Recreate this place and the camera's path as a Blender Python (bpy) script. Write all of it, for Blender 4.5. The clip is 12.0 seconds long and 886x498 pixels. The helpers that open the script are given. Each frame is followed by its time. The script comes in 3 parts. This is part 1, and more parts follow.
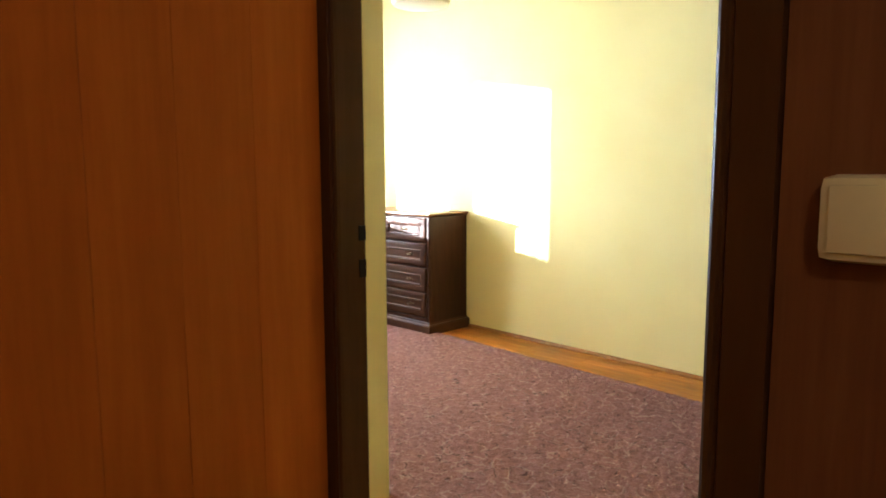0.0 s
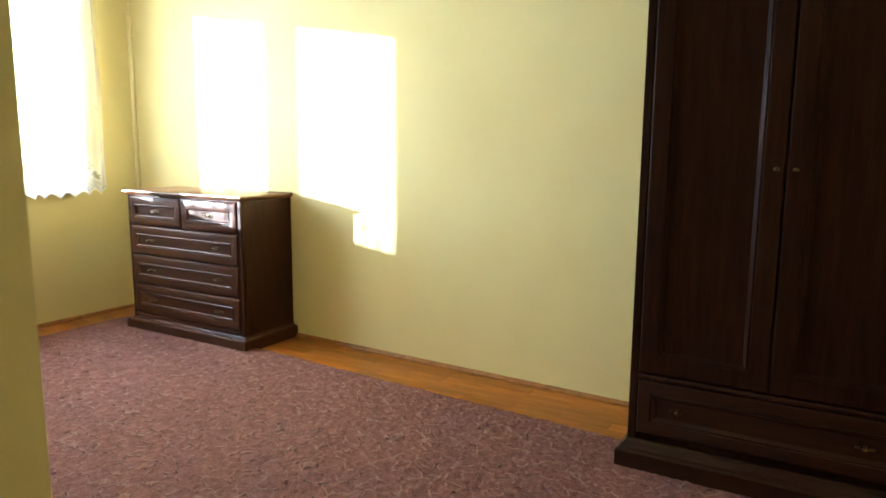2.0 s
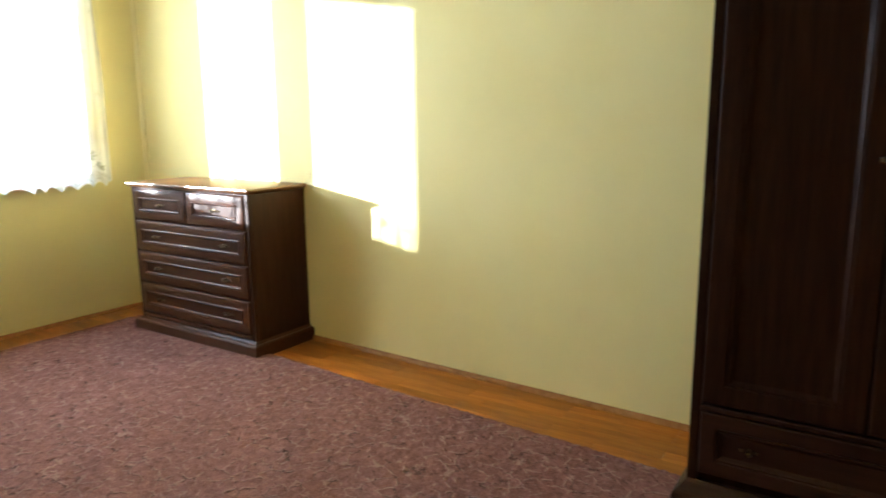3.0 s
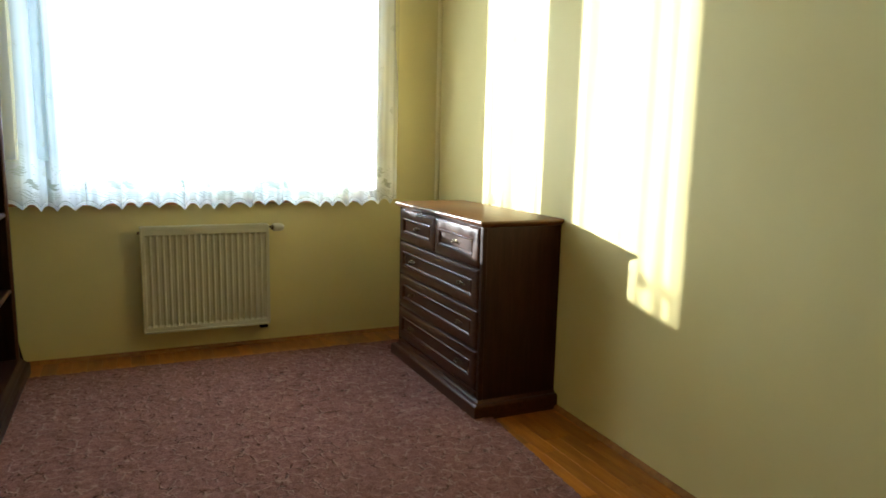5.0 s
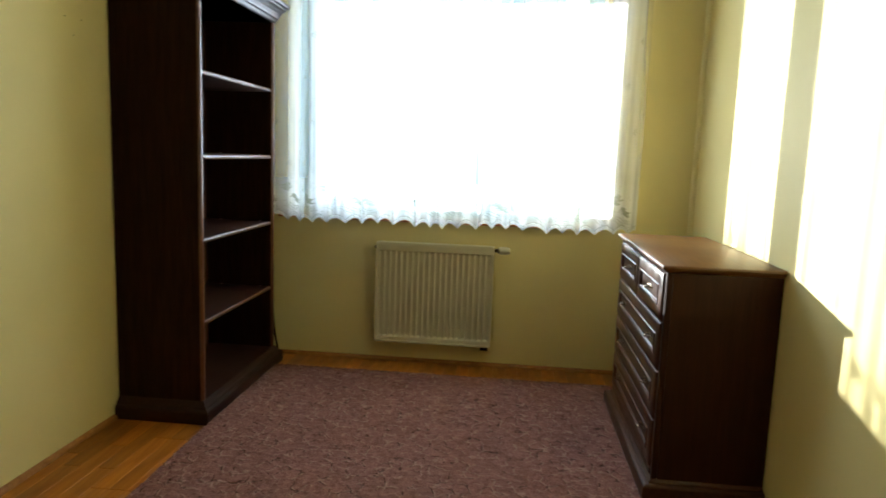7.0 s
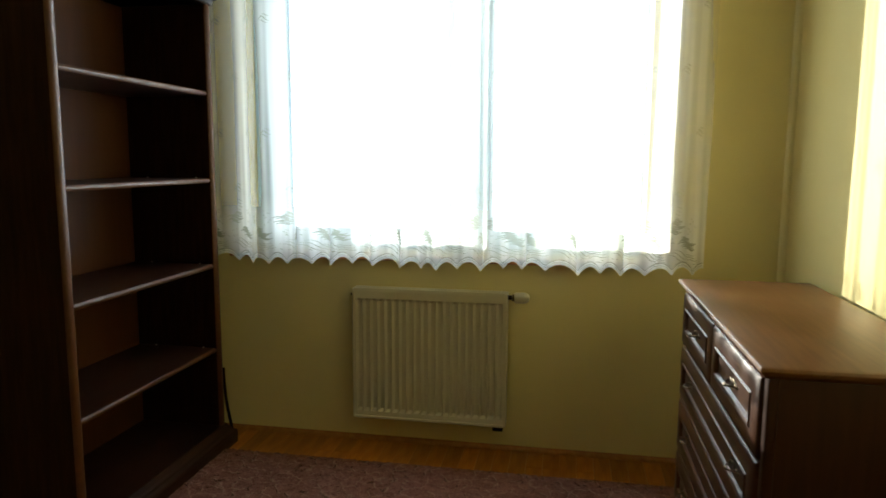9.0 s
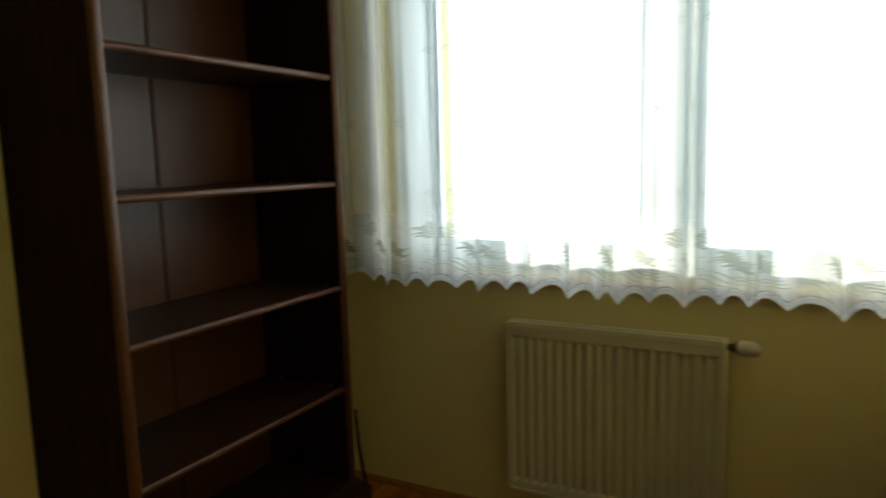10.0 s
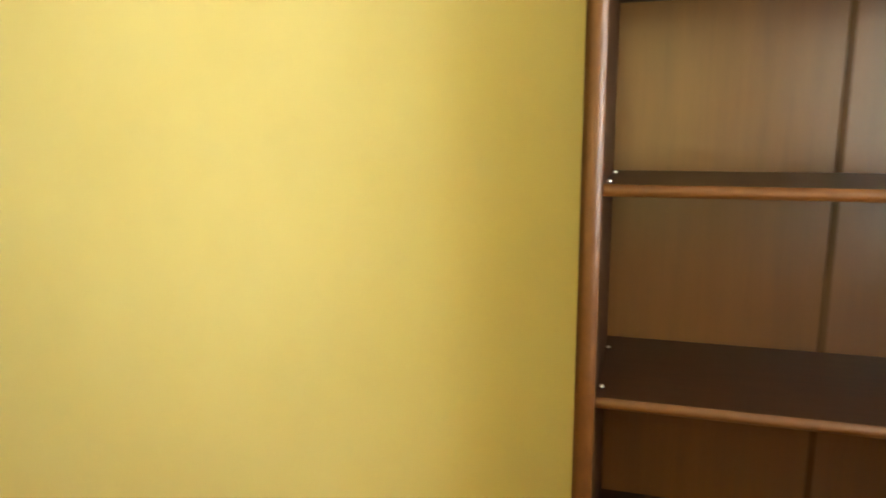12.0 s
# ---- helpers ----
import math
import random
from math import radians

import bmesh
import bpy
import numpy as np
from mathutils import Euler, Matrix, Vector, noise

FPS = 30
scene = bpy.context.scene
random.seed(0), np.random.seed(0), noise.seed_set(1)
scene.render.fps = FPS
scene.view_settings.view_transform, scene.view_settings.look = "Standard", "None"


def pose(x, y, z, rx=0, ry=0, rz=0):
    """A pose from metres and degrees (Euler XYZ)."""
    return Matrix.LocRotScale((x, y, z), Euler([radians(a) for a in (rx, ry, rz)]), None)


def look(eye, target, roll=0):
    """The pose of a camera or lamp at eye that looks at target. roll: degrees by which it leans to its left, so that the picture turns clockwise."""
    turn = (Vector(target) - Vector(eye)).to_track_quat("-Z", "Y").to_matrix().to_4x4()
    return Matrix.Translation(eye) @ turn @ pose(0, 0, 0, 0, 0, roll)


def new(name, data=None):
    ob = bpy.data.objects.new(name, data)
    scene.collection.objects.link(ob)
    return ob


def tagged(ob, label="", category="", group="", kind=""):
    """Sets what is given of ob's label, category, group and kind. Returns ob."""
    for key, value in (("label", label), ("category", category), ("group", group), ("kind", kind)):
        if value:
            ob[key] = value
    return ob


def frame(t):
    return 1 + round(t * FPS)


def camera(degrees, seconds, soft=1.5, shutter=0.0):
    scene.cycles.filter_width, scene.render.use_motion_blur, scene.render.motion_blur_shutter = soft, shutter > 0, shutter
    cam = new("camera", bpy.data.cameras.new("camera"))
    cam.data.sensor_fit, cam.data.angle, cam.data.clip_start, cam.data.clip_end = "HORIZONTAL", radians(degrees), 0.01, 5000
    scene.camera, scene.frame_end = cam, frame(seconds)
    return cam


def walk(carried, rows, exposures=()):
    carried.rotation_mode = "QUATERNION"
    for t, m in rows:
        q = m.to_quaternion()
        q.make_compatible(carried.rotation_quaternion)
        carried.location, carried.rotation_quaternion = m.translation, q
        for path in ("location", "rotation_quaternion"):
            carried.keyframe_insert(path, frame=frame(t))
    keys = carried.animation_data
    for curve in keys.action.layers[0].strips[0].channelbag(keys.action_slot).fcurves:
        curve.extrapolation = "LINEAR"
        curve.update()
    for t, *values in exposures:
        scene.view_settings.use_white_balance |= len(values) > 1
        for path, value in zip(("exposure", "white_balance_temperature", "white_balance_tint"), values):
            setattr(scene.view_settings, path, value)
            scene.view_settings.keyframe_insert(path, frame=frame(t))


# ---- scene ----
cam = camera(66.0, 12.0, soft=1.6, shutter=0.25)
PATH = [
    (0, (0.163, 0.284, 1.198), (1.575, 1.682, 0.968), -0.2),
    (0.5, (0.337, 0.466, 1.202), (1.821, 1.792, 1.004), 0.9),
    (1, (0.501, 0.698, 1.199), (2.076, 1.916, 1.017), 1.2),
    (1.5, (0.699, 0.828, 1.181), (2.373, 1.895, 0.942), 0.0),
    (1.8, (0.819, 0.886, 1.176), (2.519, 1.903, 0.903), 0.2),
    (2, (0.892, 0.926, 1.173), (2.598, 1.927, 0.873), 0.4),
    (2.3, (0.989, 0.989, 1.163), (2.722, 1.938, 0.853), 0.6),
    (2.5, (1.053, 1.028, 1.159), (2.815, 1.922, 0.848), 0.8),
    (2.7, (1.123, 1.06, 1.178), (2.9, 1.917, 0.849), 0.2),
    (3, (1.248, 1.096, 1.212), (2.891, 2.176, 0.845), -0.6),
    (3.2, (1.346, 1.112, 1.209), (2.899, 2.312, 0.827), -0.4),
    (3.5, (1.483, 1.121, 1.204), (2.862, 2.518, 0.819), -0.2),
    (3.7, (1.552, 1.115, 1.208), (2.835, 2.601, 0.824), 0.5),
    (5.3, (2.349, 1.262, 1.207), (3.014, 3.123, 0.9), 0.8),
    (5.5, (2.433, 1.264, 1.201), (2.963, 3.166, 0.882), 0.5),
    (6, (2.654, 1.3, 1.196), (2.919, 3.258, 0.882), 0.9),
    (6.5, (2.842, 1.33, 1.229), (2.919, 3.31, 0.955), 1.0),
    (7, (3.005, 1.348, 1.246), (2.817, 3.32, 0.971), 2.1),
    (7.2, (3.042, 1.372, 1.242), (2.755, 3.334, 0.975), 2.3),
    (8.8, (3.152, 2.242, 1.268), (2.847, 4.203, 1.018), 0.4),
    (9, (3.167, 2.385, 1.292), (2.813, 4.336, 1.031), 0.3),
    (9.5, (3.181, 2.795, 1.288), (2.623, 4.698, 1.022), 0.3),
    (9.8, (3.151, 3.019, 1.276), (2.449, 4.875, 1.028), -0.8),
    (10, (3.125, 3.156, 1.271), (2.185, 4.902, 1.012), -1.5),
    (10.5, (3.098, 3.478, 1.284), (1.552, 4.713, 0.999), -1.2),
    (11, (2.989, 3.774, 1.313), (1.185, 4.565, 0.968), -0.1),
    (11.5, (2.949, 4.081, 1.291), (0.982, 4.248, 0.974), -1.5),
    (12, (2.811, 4.299, 1.303), (0.924, 3.74, 0.947), -0.3),
]
EXPOSURES = [(0.0, 3.87, 5420, 13), (1.0, 3.31, 5320, 12), (1.3, 3.2, 5320, 12), (2.0, 3.34, 5320, 11), (2.5, 3.37, 5320, 11), (2.8, 3.23, 5320, 10), (3.5, 2.92, 5370, 9), (5.5, 1.92, 5520, 6), (6.5, 1.92, 5570, 6),
             (7.2, 1.97, 5670, 6), (9.0, 1.27, 6230, 4), (9.6, 0.45, 6430, 4), (10.3, 0.96, 6480, 1), (10.6, 1.38, 6480, 2), (11.0, 2.46, 6680, 1), (11.5, 3.03, 6880, 3), (12.0, 3.1, 6880, 4)]
walk(cam, [(t, look(eye, target, roll)) for t, eye, target, roll in PATH], EXPOSURES)

# ---- world, sun, window light ----
SUN_WAY = Vector((0.386, -0.5, -0.080)).normalized()
world = bpy.data.worlds.new("world")
scene.world = world
world.use_nodes = True
sky = world.node_tree.nodes.new("ShaderNodeTexSky")
sky.sky_type, sky.sun_disc = "NISHITA", False
sky.sun_elevation = math.asin(-SUN_WAY.z)
sky.sun_rotation = math.atan2(-SUN_WAY.x, -SUN_WAY.y)
world.node_tree.nodes["Background"].inputs["Strength"].default_value = 0.12
world.node_tree.links.new(sky.outputs[0], world.node_tree.nodes["Background"].inputs["Color"])

sun_data = bpy.data.lights.new("sun", "SUN")
sun_data.energy, sun_data.angle, sun_data.color = 5.0, radians(0.55), (1.0, 0.95, 0.84)
sun = new("sun", sun_data)
sun.matrix_world = look((0, 12, 5), Vector((0, 12, 5)) + SUN_WAY)

window_data = bpy.data.lights.new("window_light", "AREA")
window_data.shape, window_data.size, window_data.size_y = "RECTANGLE", 1.74, 1.20
window_data.energy, window_data.color = 10.0, (0.76, 0.89, 1.0)
window_data.spread = radians(150)
window_light = new("window_light", window_data)
window_light.matrix_world = look((2.59, 5.61, 1.56), (2.68, 4.0, 1.56))

# warm fill added to brighten the hall boards; no source is in view
hall_data = bpy.data.lights.new("hall_fill_light", "POINT")
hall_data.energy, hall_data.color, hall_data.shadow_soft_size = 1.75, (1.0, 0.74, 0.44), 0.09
hall_fill_light = new("hall_fill_light", hall_data)
hall_fill_light.matrix_world = Matrix.Translation((-0.45, -0.55, 2.30))


# ---- materials ----
def nodes_of(name):
    m = bpy.data.materials.new(name)
    m.use_nodes = True
    t = m.node_tree
    return m, t, t.nodes["Principled BSDF"]


def add(t, kind, **values):
    n = t.nodes.new(kind)
    for k, v in values.items():
        if k in n.inputs:
            n.inputs[k].default_value = v
    return n


def coords(t, scale, rot=(0, 0, 0), space="Object"):
    c = t.nodes.new("ShaderNodeTexCoord")
    m = t.nodes.new("ShaderNodeMapping")
    m.inputs["Scale"].default_value = scale
    m.inputs["Rotation"].default_value = rot
    t.links.new(c.outputs[space], m.inputs["Vector"])
    return m.outputs[0]


def noise_tex(t, vec, scale, detail=4.0, rough=0.55, distort=0.0):
    n = add(t, "ShaderNodeTexNoise", Scale=scale, Detail=detail, Roughness=rough, Distortion=distort)
    t.links.new(vec, n.inputs["Vector"])
    return n.outputs["Fac"]


def ramp(t, fac, stops):
    r = t.nodes.new("ShaderNodeValToRGB")
    e = r.color_ramp.elements
    while len(e) < len(stops):
        e.new(0.5)
    for k, (p, c) in enumerate(stops):
        e[k].position, e[k].color = p, (*c, 1)
    t.links.new(fac, r.inputs[0])
    return r.outputs[0]


def mix(t, fac, a, b, mode="MIX"):
    n = t.nodes.new("ShaderNodeMix")
    n.data_type, n.blend_type = "RGBA", mode
    for v, k in ((fac, 0), (a, 6), (b, 7)):
        if isinstance(v, bpy.types.NodeSocket):
            t.links.new(v, n.inputs[k])
        elif k == 0:
            n.inputs[0].default_value = v
        else:
            n.inputs[k].default_value = (*v, 1)
    return n.outputs[2]


def math_node(t, op, a, b=0.0):
    n = t.nodes.new("ShaderNodeMath")
    n.operation = op
    for v, k in ((a, 0), (b, 1)):
        if isinstance(v, bpy.types.NodeSocket):
            t.links.new(v, n.inputs[k])
        else:
            n.inputs[k].default_value = v
    return n.outputs[0]


def bump(t, bsdf, height, strength=0.2, distance=0.002):
    b = add(t, "ShaderNodeBump", Strength=strength, Distance=distance)
    t.links.new(height, b.inputs["Height"])
    t.links.new(b.outputs[0], bsdf.inputs["Normal"])


def wall_paint(name, base, low):
    m, t, p = nodes_of(name)
    v = coords(t, (1, 1, 1))
    col = ramp(t, noise_tex(t, v, 1.3, 5), [(0.35, low), (0.65, base)])
    t.links.new(col, p.inputs["Base Color"])
    p.inputs["Roughness"].default_value = 0.62
    p.inputs["Specular IOR Level"].default_value = 0.15
    fine = noise_tex(t, v, 260, 3)
    roller = noise_tex(t, coords(t, (1, 1, 0.35)), 34, 3)
    bump(t, p, math_node(t, "ADD", fine, math_node(t, "MULTIPLY", roller, 0.8)), 0.22, 0.0012)
    return m


def wood(name, dark, mid, light, scale, rough=0.35, coat=0.0, vary=0.0, blotch=0.5, gloss=0.2):
    m, t, p = nodes_of(name)
    v = coords(t, scale)
    grain = noise_tex(t, v, 6.0, 8, 0.62, 0.15)
    fine = noise_tex(t, v, 34.0, 5, 0.6)
    g = math_node(t, "ADD", math_node(t, "MULTIPLY", grain, 0.85), math_node(t, "MULTIPLY", fine, 0.15))
    col = ramp(t, g, [(0.34, dark), (0.5, mid), (0.68, light)])
    big = noise_tex(t, coords(t, (1, 1, 1)), 2.2, 3)
    col = mix(t, math_node(t, "MULTIPLY", big, blotch), col, mid, "MIX")
    if vary:
        info = t.nodes.new("ShaderNodeObjectInfo")
        f = math_node(t, "ADD", math_node(t, "MULTIPLY", info.outputs["Random"], vary), 1.0 - vary * 0.55)
        hsv = t.nodes.new("ShaderNodeHueSaturation")
        t.links.new(f, hsv.inputs["Value"])
        t.links.new(col, hsv.inputs["Color"])
        col = hsv.outputs[0]
    t.links.new(col, p.inputs["Base Color"])
    r = math_node(t, "ADD", math_node(t, "MULTIPLY", big, 0.12), rough - 0.06)
    t.links.new(r, p.inputs["Roughness"])
    p.inputs["Specular IOR Level"].default_value = gloss
    p.inputs["Coat Weight"].default_value = coat
    p.inputs["Coat Roughness"].default_value = 0.18
    bump(t, p, grain, 0.04, 0.0006)
    return m


def plain(name, col, rough=0.4, metal=0.0, wear=0.12):
    m, t, p = nodes_of(name)
    v = coords(t, (1, 1, 1))
    f = noise_tex(t, v, 9, 5)
    lo = tuple(c * (1 - wear) for c in col)
    t.links.new(ramp(t, f, [(0.35, lo), (0.65, col)]), p.inputs["Base Color"])
    p.inputs["Metallic"].default_value = metal
    t.links.new(math_node(t, "ADD", math_node(t, "MULTIPLY", noise_tex(t, v, 40, 3), 0.2), rough - 0.1), p.inputs["Roughness"])
    bump(t, p, noise_tex(t, v, 180, 2), 0.06, 0.0006)
    return m


def cloth(name, solid, tone=(0.88, 0.89, 0.89), cloud=1.5, border=0.0):
    m, t, p = nodes_of(name)
    t.nodes.remove(p)
    cloudy = ramp(t, noise_tex(t, coords(t, (13, 1, 0.25)), 1.0, 2), [(0.44, (0, 0, 0)), (0.60, (1, 1, 1))])
    tr = t.nodes.new("ShaderNodeBsdfTransparent")
    di = add(t, "ShaderNodeBsdfDiffuse", Color=(*tone, 1))
    tl = add(t, "ShaderNodeBsdfTranslucent", Color=(*tone, 1))
    body = add(t, "ShaderNodeMixShader", Fac=0.80)
    t.links.new(di.outputs[0], body.inputs[1])
    t.links.new(tl.outputs[0], body.inputs[2])
    out = t.nodes.new("ShaderNodeMixShader")
    f = math_node(t, "ADD", math_node(t, "MULTIPLY", cloudy, cloud), solid)
    if border:
        z = t.nodes.new("ShaderNodeSeparateXYZ")
        t.links.new(coords(t, (1, 1, 1)), z.inputs[0])
        r = add(t, "ShaderNodeMapRange")
        for k, v in ((1, 0.28), (2, 0.12), (3, 0.0), (4, border)):
            r.inputs[k].default_value = v
        t.links.new(z.outputs[2], r.inputs[0])
        f = math_node(t, "ADD", f, r.outputs[0])
    t.links.new(f, out.inputs[0])
    t.links.new(tr.outputs[0], out.inputs[1])
    t.links.new(body.outputs[0], out.inputs[2])
    t.links.new(out.outputs[0], t.nodes["Material Output"].inputs["Surface"])
    return m


def pane_glass(name):
    m, t, p = nodes_of(name)
    t.nodes.remove(p)
    tr = t.nodes.new("ShaderNodeBsdfTransparent")
    gl = add(t, "ShaderNodeBsdfGlossy", Roughness=0.02)
    fr = add(t, "ShaderNodeFresnel", IOR=1.45)
    out = t.nodes.new("ShaderNodeMixShader")
    t.links.new(fr.outputs[0], out.inputs[0])
    t.links.new(tr.outputs[0], out.inputs[1])
    t.links.new(gl.outputs[0], out.inputs[2])
    t.links.new(out.outputs[0], t.nodes["Material Output"].inputs["Surface"])
    return m


def carpet_mat():
    m, t, p = nodes_of("carpet_pile")
    v = coords(t, (1, 1, 1))
    warp = add(t, "ShaderNodeTexNoise", Scale=16.0, Detail=3.0)
    t.links.new(v, warp.inputs["Vector"])
    vv = mix(t, 0.05, v, warp.outputs["Color"], "ADD")

    def ridges(scale, width, gate_scale, lo, hi, shift):
        c = t.nodes.new("ShaderNodeVectorMath")
        c.operation = "ADD"
        c.inputs[1].default_value = (shift, shift * 0.7, 0)
        t.links.new(vv, c.inputs[0])
        vor = add(t, "ShaderNodeTexVoronoi", Scale=scale)
        vor.feature = "DISTANCE_TO_EDGE"
        t.links.new(c.outputs[0], vor.inputs["Vector"])
        line = ramp(t, vor.outputs["Distance"], [(0.0, (1, 1, 1)), (width, (0, 0, 0))])
        gate = ramp(t, noise_tex(t, c.outputs[0], gate_scale, 2), [(lo, (0, 0, 0)), (hi, (1, 1, 1))])
        return mix(t, 1.0, line, gate, "MULTIPLY")

    # light ridges with dark slits beside them: relief shading put into the colour
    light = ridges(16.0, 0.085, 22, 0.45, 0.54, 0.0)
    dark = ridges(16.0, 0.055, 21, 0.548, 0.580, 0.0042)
    tuft = noise_tex(t, v, 150, 5, 0.75)
    clump = noise_tex(t, vv, 30, 5, 0.68)
    patch = noise_tex(t, v, 4.5, 4, 0.65)
    col = ramp(t, tuft, [(0.36, (0.105, 0.039, 0.033)), (0.5, (0.250, 0.108, 0.087)), (0.64, (0.44, 0.215, 0.175))])
    soft = ramp(t, patch, [(0.36, (0.180, 0.076, 0.061)), (0.64, (0.295, 0.137, 0.110))])
    col = mix(t, 0.36, col, soft)
    col = mix(t, 0.32, col, ramp(t, clump, [(0.38, (0.120, 0.048, 0.040)), (0.62, (0.39, 0.197, 0.160))]))
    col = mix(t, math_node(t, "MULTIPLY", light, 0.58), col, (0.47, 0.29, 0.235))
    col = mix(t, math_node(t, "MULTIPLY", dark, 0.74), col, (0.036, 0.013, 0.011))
    col = mix(t, 1.0, col, (0.88, 0.875, 0.86), "MULTIPLY")
    t.links.new(col, p.inputs["Base Color"])
    p.inputs["Roughness"].default_value = 0.95
    p.inputs["Specular IOR Level"].default_value = 0.1
    h = math_node(t, "SUBTRACT", math_node(t, "MULTIPLY", tuft, 0.7), math_node(t, "MULTIPLY", dark, 1.6))
    h = math_node(t, "ADD", h, math_node(t, "MULTIPLY", light, 0.78))
    h = math_node(t, "ADD", h, math_node(t, "MULTIPLY", clump, 1.1))
    bump(t, p, h, 0.9, 0.006)
    return m


YELLOW = wall_paint("yellow_wall_paint", (0.762, 0.652, 0.295), (0.728, 0.612, 0.262))
WHITE = wall_paint("white_ceiling_paint", (0.80, 0.78, 0.70), (0.77, 0.75, 0.67))
DARK_Z = wood("dark_wood_upright", (0.0132, 0.0047, 0.0021), (0.0225, 0.0082, 0.0036), (0.0335, 0.0130, 0.0059), (9, 9, 0.7), 0.42, 0.0, gloss=0.055)
DARK_Y = wood("dark_wood_lengthwise", (0.0155, 0.0047, 0.0016), (0.0255, 0.0079, 0.0028), (0.038, 0.0127, 0.0047), (9, 0.7, 9), 0.38, 0.0, gloss=0.25)
# chest fronts and sides: the dark wood lightened, for the stronger light on them
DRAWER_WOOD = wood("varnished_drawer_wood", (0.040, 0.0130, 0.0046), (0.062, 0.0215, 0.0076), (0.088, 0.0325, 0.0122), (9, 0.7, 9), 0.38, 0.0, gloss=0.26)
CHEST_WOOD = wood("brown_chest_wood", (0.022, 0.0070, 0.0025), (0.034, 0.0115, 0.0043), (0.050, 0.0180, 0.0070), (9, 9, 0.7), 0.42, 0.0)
# lighter brown edge wood; part of its lightness stands for the window's gleam
LIPPING = wood("brown_edge_lipping", (0.062, 0.0188, 0.0031), (0.082, 0.026, 0.0045), (0.102, 0.035, 0.0067), (5, 5, 5), 0.40, 0.0, gloss=0.34)
BACKING = wood("brown_back_board", (0.064, 0.0198, 0.0029), (0.078, 0.0255, 0.0040), (0.094, 0.0322, 0.0058), (4, 4, 0.3), 0.32, 0.0, gloss=0.50)
# golden base colour stands for the sunlit wall mirrored in the top
TOP_WOOD = wood("polished_gold_lit_top", (0.090, 0.034, 0.008), (0.132, 0.054, 0.013), (0.172, 0.076, 0.021), (9, 0.7, 9), 0.32, 0.0, gloss=0.50)
FRAME_WOOD = wood("brown_door_frame", (0.046, 0.018, 0.0052), (0.057, 0.023, 0.0067), (0.069, 0.029, 0.009), (5, 5, 0.5), 0.42, 0.0, gloss=0.12)
BOARDS = wood("orange_wall_boards", (0.29, 0.073, 0.0050), (0.345, 0.092, 0.0066), (0.40, 0.115, 0.0095), (5, 5, 0.35), 0.48, 0.0, 0.16, gloss=0.08)
BROWN_BOARDS = wood("brown_wall_boards", (0.09, 0.03, 0.012), (0.12, 0.042, 0.016), (0.15, 0.056, 0.022), (8, 8, 0.5), 0.42, 0.0)
PARQUET = wood("parquet_oak", (0.215, 0.058, 0.004), (0.365, 0.118, 0.008), (0.48, 0.188, 0.017), (7, 0.6, 7), 0.34, 0.0, 0.50, gloss=0.26)
MOULD = wood("wood_moulding", (0.24, 0.10, 0.026), (0.34, 0.15, 0.04), (0.42, 0.20, 0.06), (5, 5, 5), 0.4, 0.0)
SILL_WOOD = wood("orange_sill_wood", (0.30, 0.11, 0.03), (0.40, 0.16, 0.045), (0.48, 0.21, 0.06), (0.8, 8, 8), 0.4, 0.0)
ENAMEL = plain("cream_enamel", (0.64, 0.59, 0.41), 0.44, 0.0, 0.05)
CREAM = plain("cream_plastic", (0.54, 0.48, 0.33), 0.42, 0.0, 0.06)
# white plastic with the blue of sky-lit shade put into its colour
PVC = plain("sky_tinted_window_plastic", (0.50, 0.75, 0.94), 0.44, 0.0, 0.04)
BRASS = plain("aged_brass", (0.17, 0.125, 0.072), 0.28, 1.0, 0.35)
STEEL_PIN = plain("bright_steel", (0.75, 0.74, 0.70), 0.40, 1.0, 0.1)
STEEL = plain("blackened_steel", (0.012, 0.010, 0.009), 0.5, 0.0, 0.2)
STEEL.node_tree.nodes["Principled BSDF"].inputs["Specular IOR Level"].default_value = 0.12
SHADE = plain("cream_lamp_shade", (0.80, 0.78, 0.62), 0.6, 0.0, 0.05)
PIPE = plain("yellow_painted_pipe", (0.762, 0.652, 0.295), 0.62, 0.0, 0.05)
CARPET = carpet_mat()
VOILE = cloth("white_voile", 0.19, (0.95, 0.965, 0.965), cloud=0.42, border=0.22)
HEM = cloth("white_voile_hem", 0.66, (0.94, 0.955, 0.955), cloud=0.2)
THREAD = cloth("grey_embroidery", 0.66, (0.36, 0.38, 0.31), 0.1)
GLASS = pane_glass("window_glass")
EARTH = plain("ground_soil_grass", (0.08, 0.09, 0.05), 0.9, 0.0, 0.5)

# ---- building helpers ----
ORIGIN = {}


def box(bm, x0, x1, y0, y1, z0, z1, bevel=0.0):
    vs = [bm.verts.new((x, y, z)) for x in (x0, x1) for y in (y0, y1) for z in (z0, z1)]
    fs = [bm.faces.new([vs[i] for i in f]) for f in
          ((0, 1, 3, 2), (4, 6, 7, 5), (0, 4, 5, 1), (2, 3, 7, 6), (0, 2, 6, 4), (1, 5, 7, 3))]
    if bevel:
        es = list({e for f in fs for e in f.edges})
        bmesh.ops.bevel(bm, geom=es, offset=bevel, segments=2, profile=0.6, affect="EDGES")
    return bm


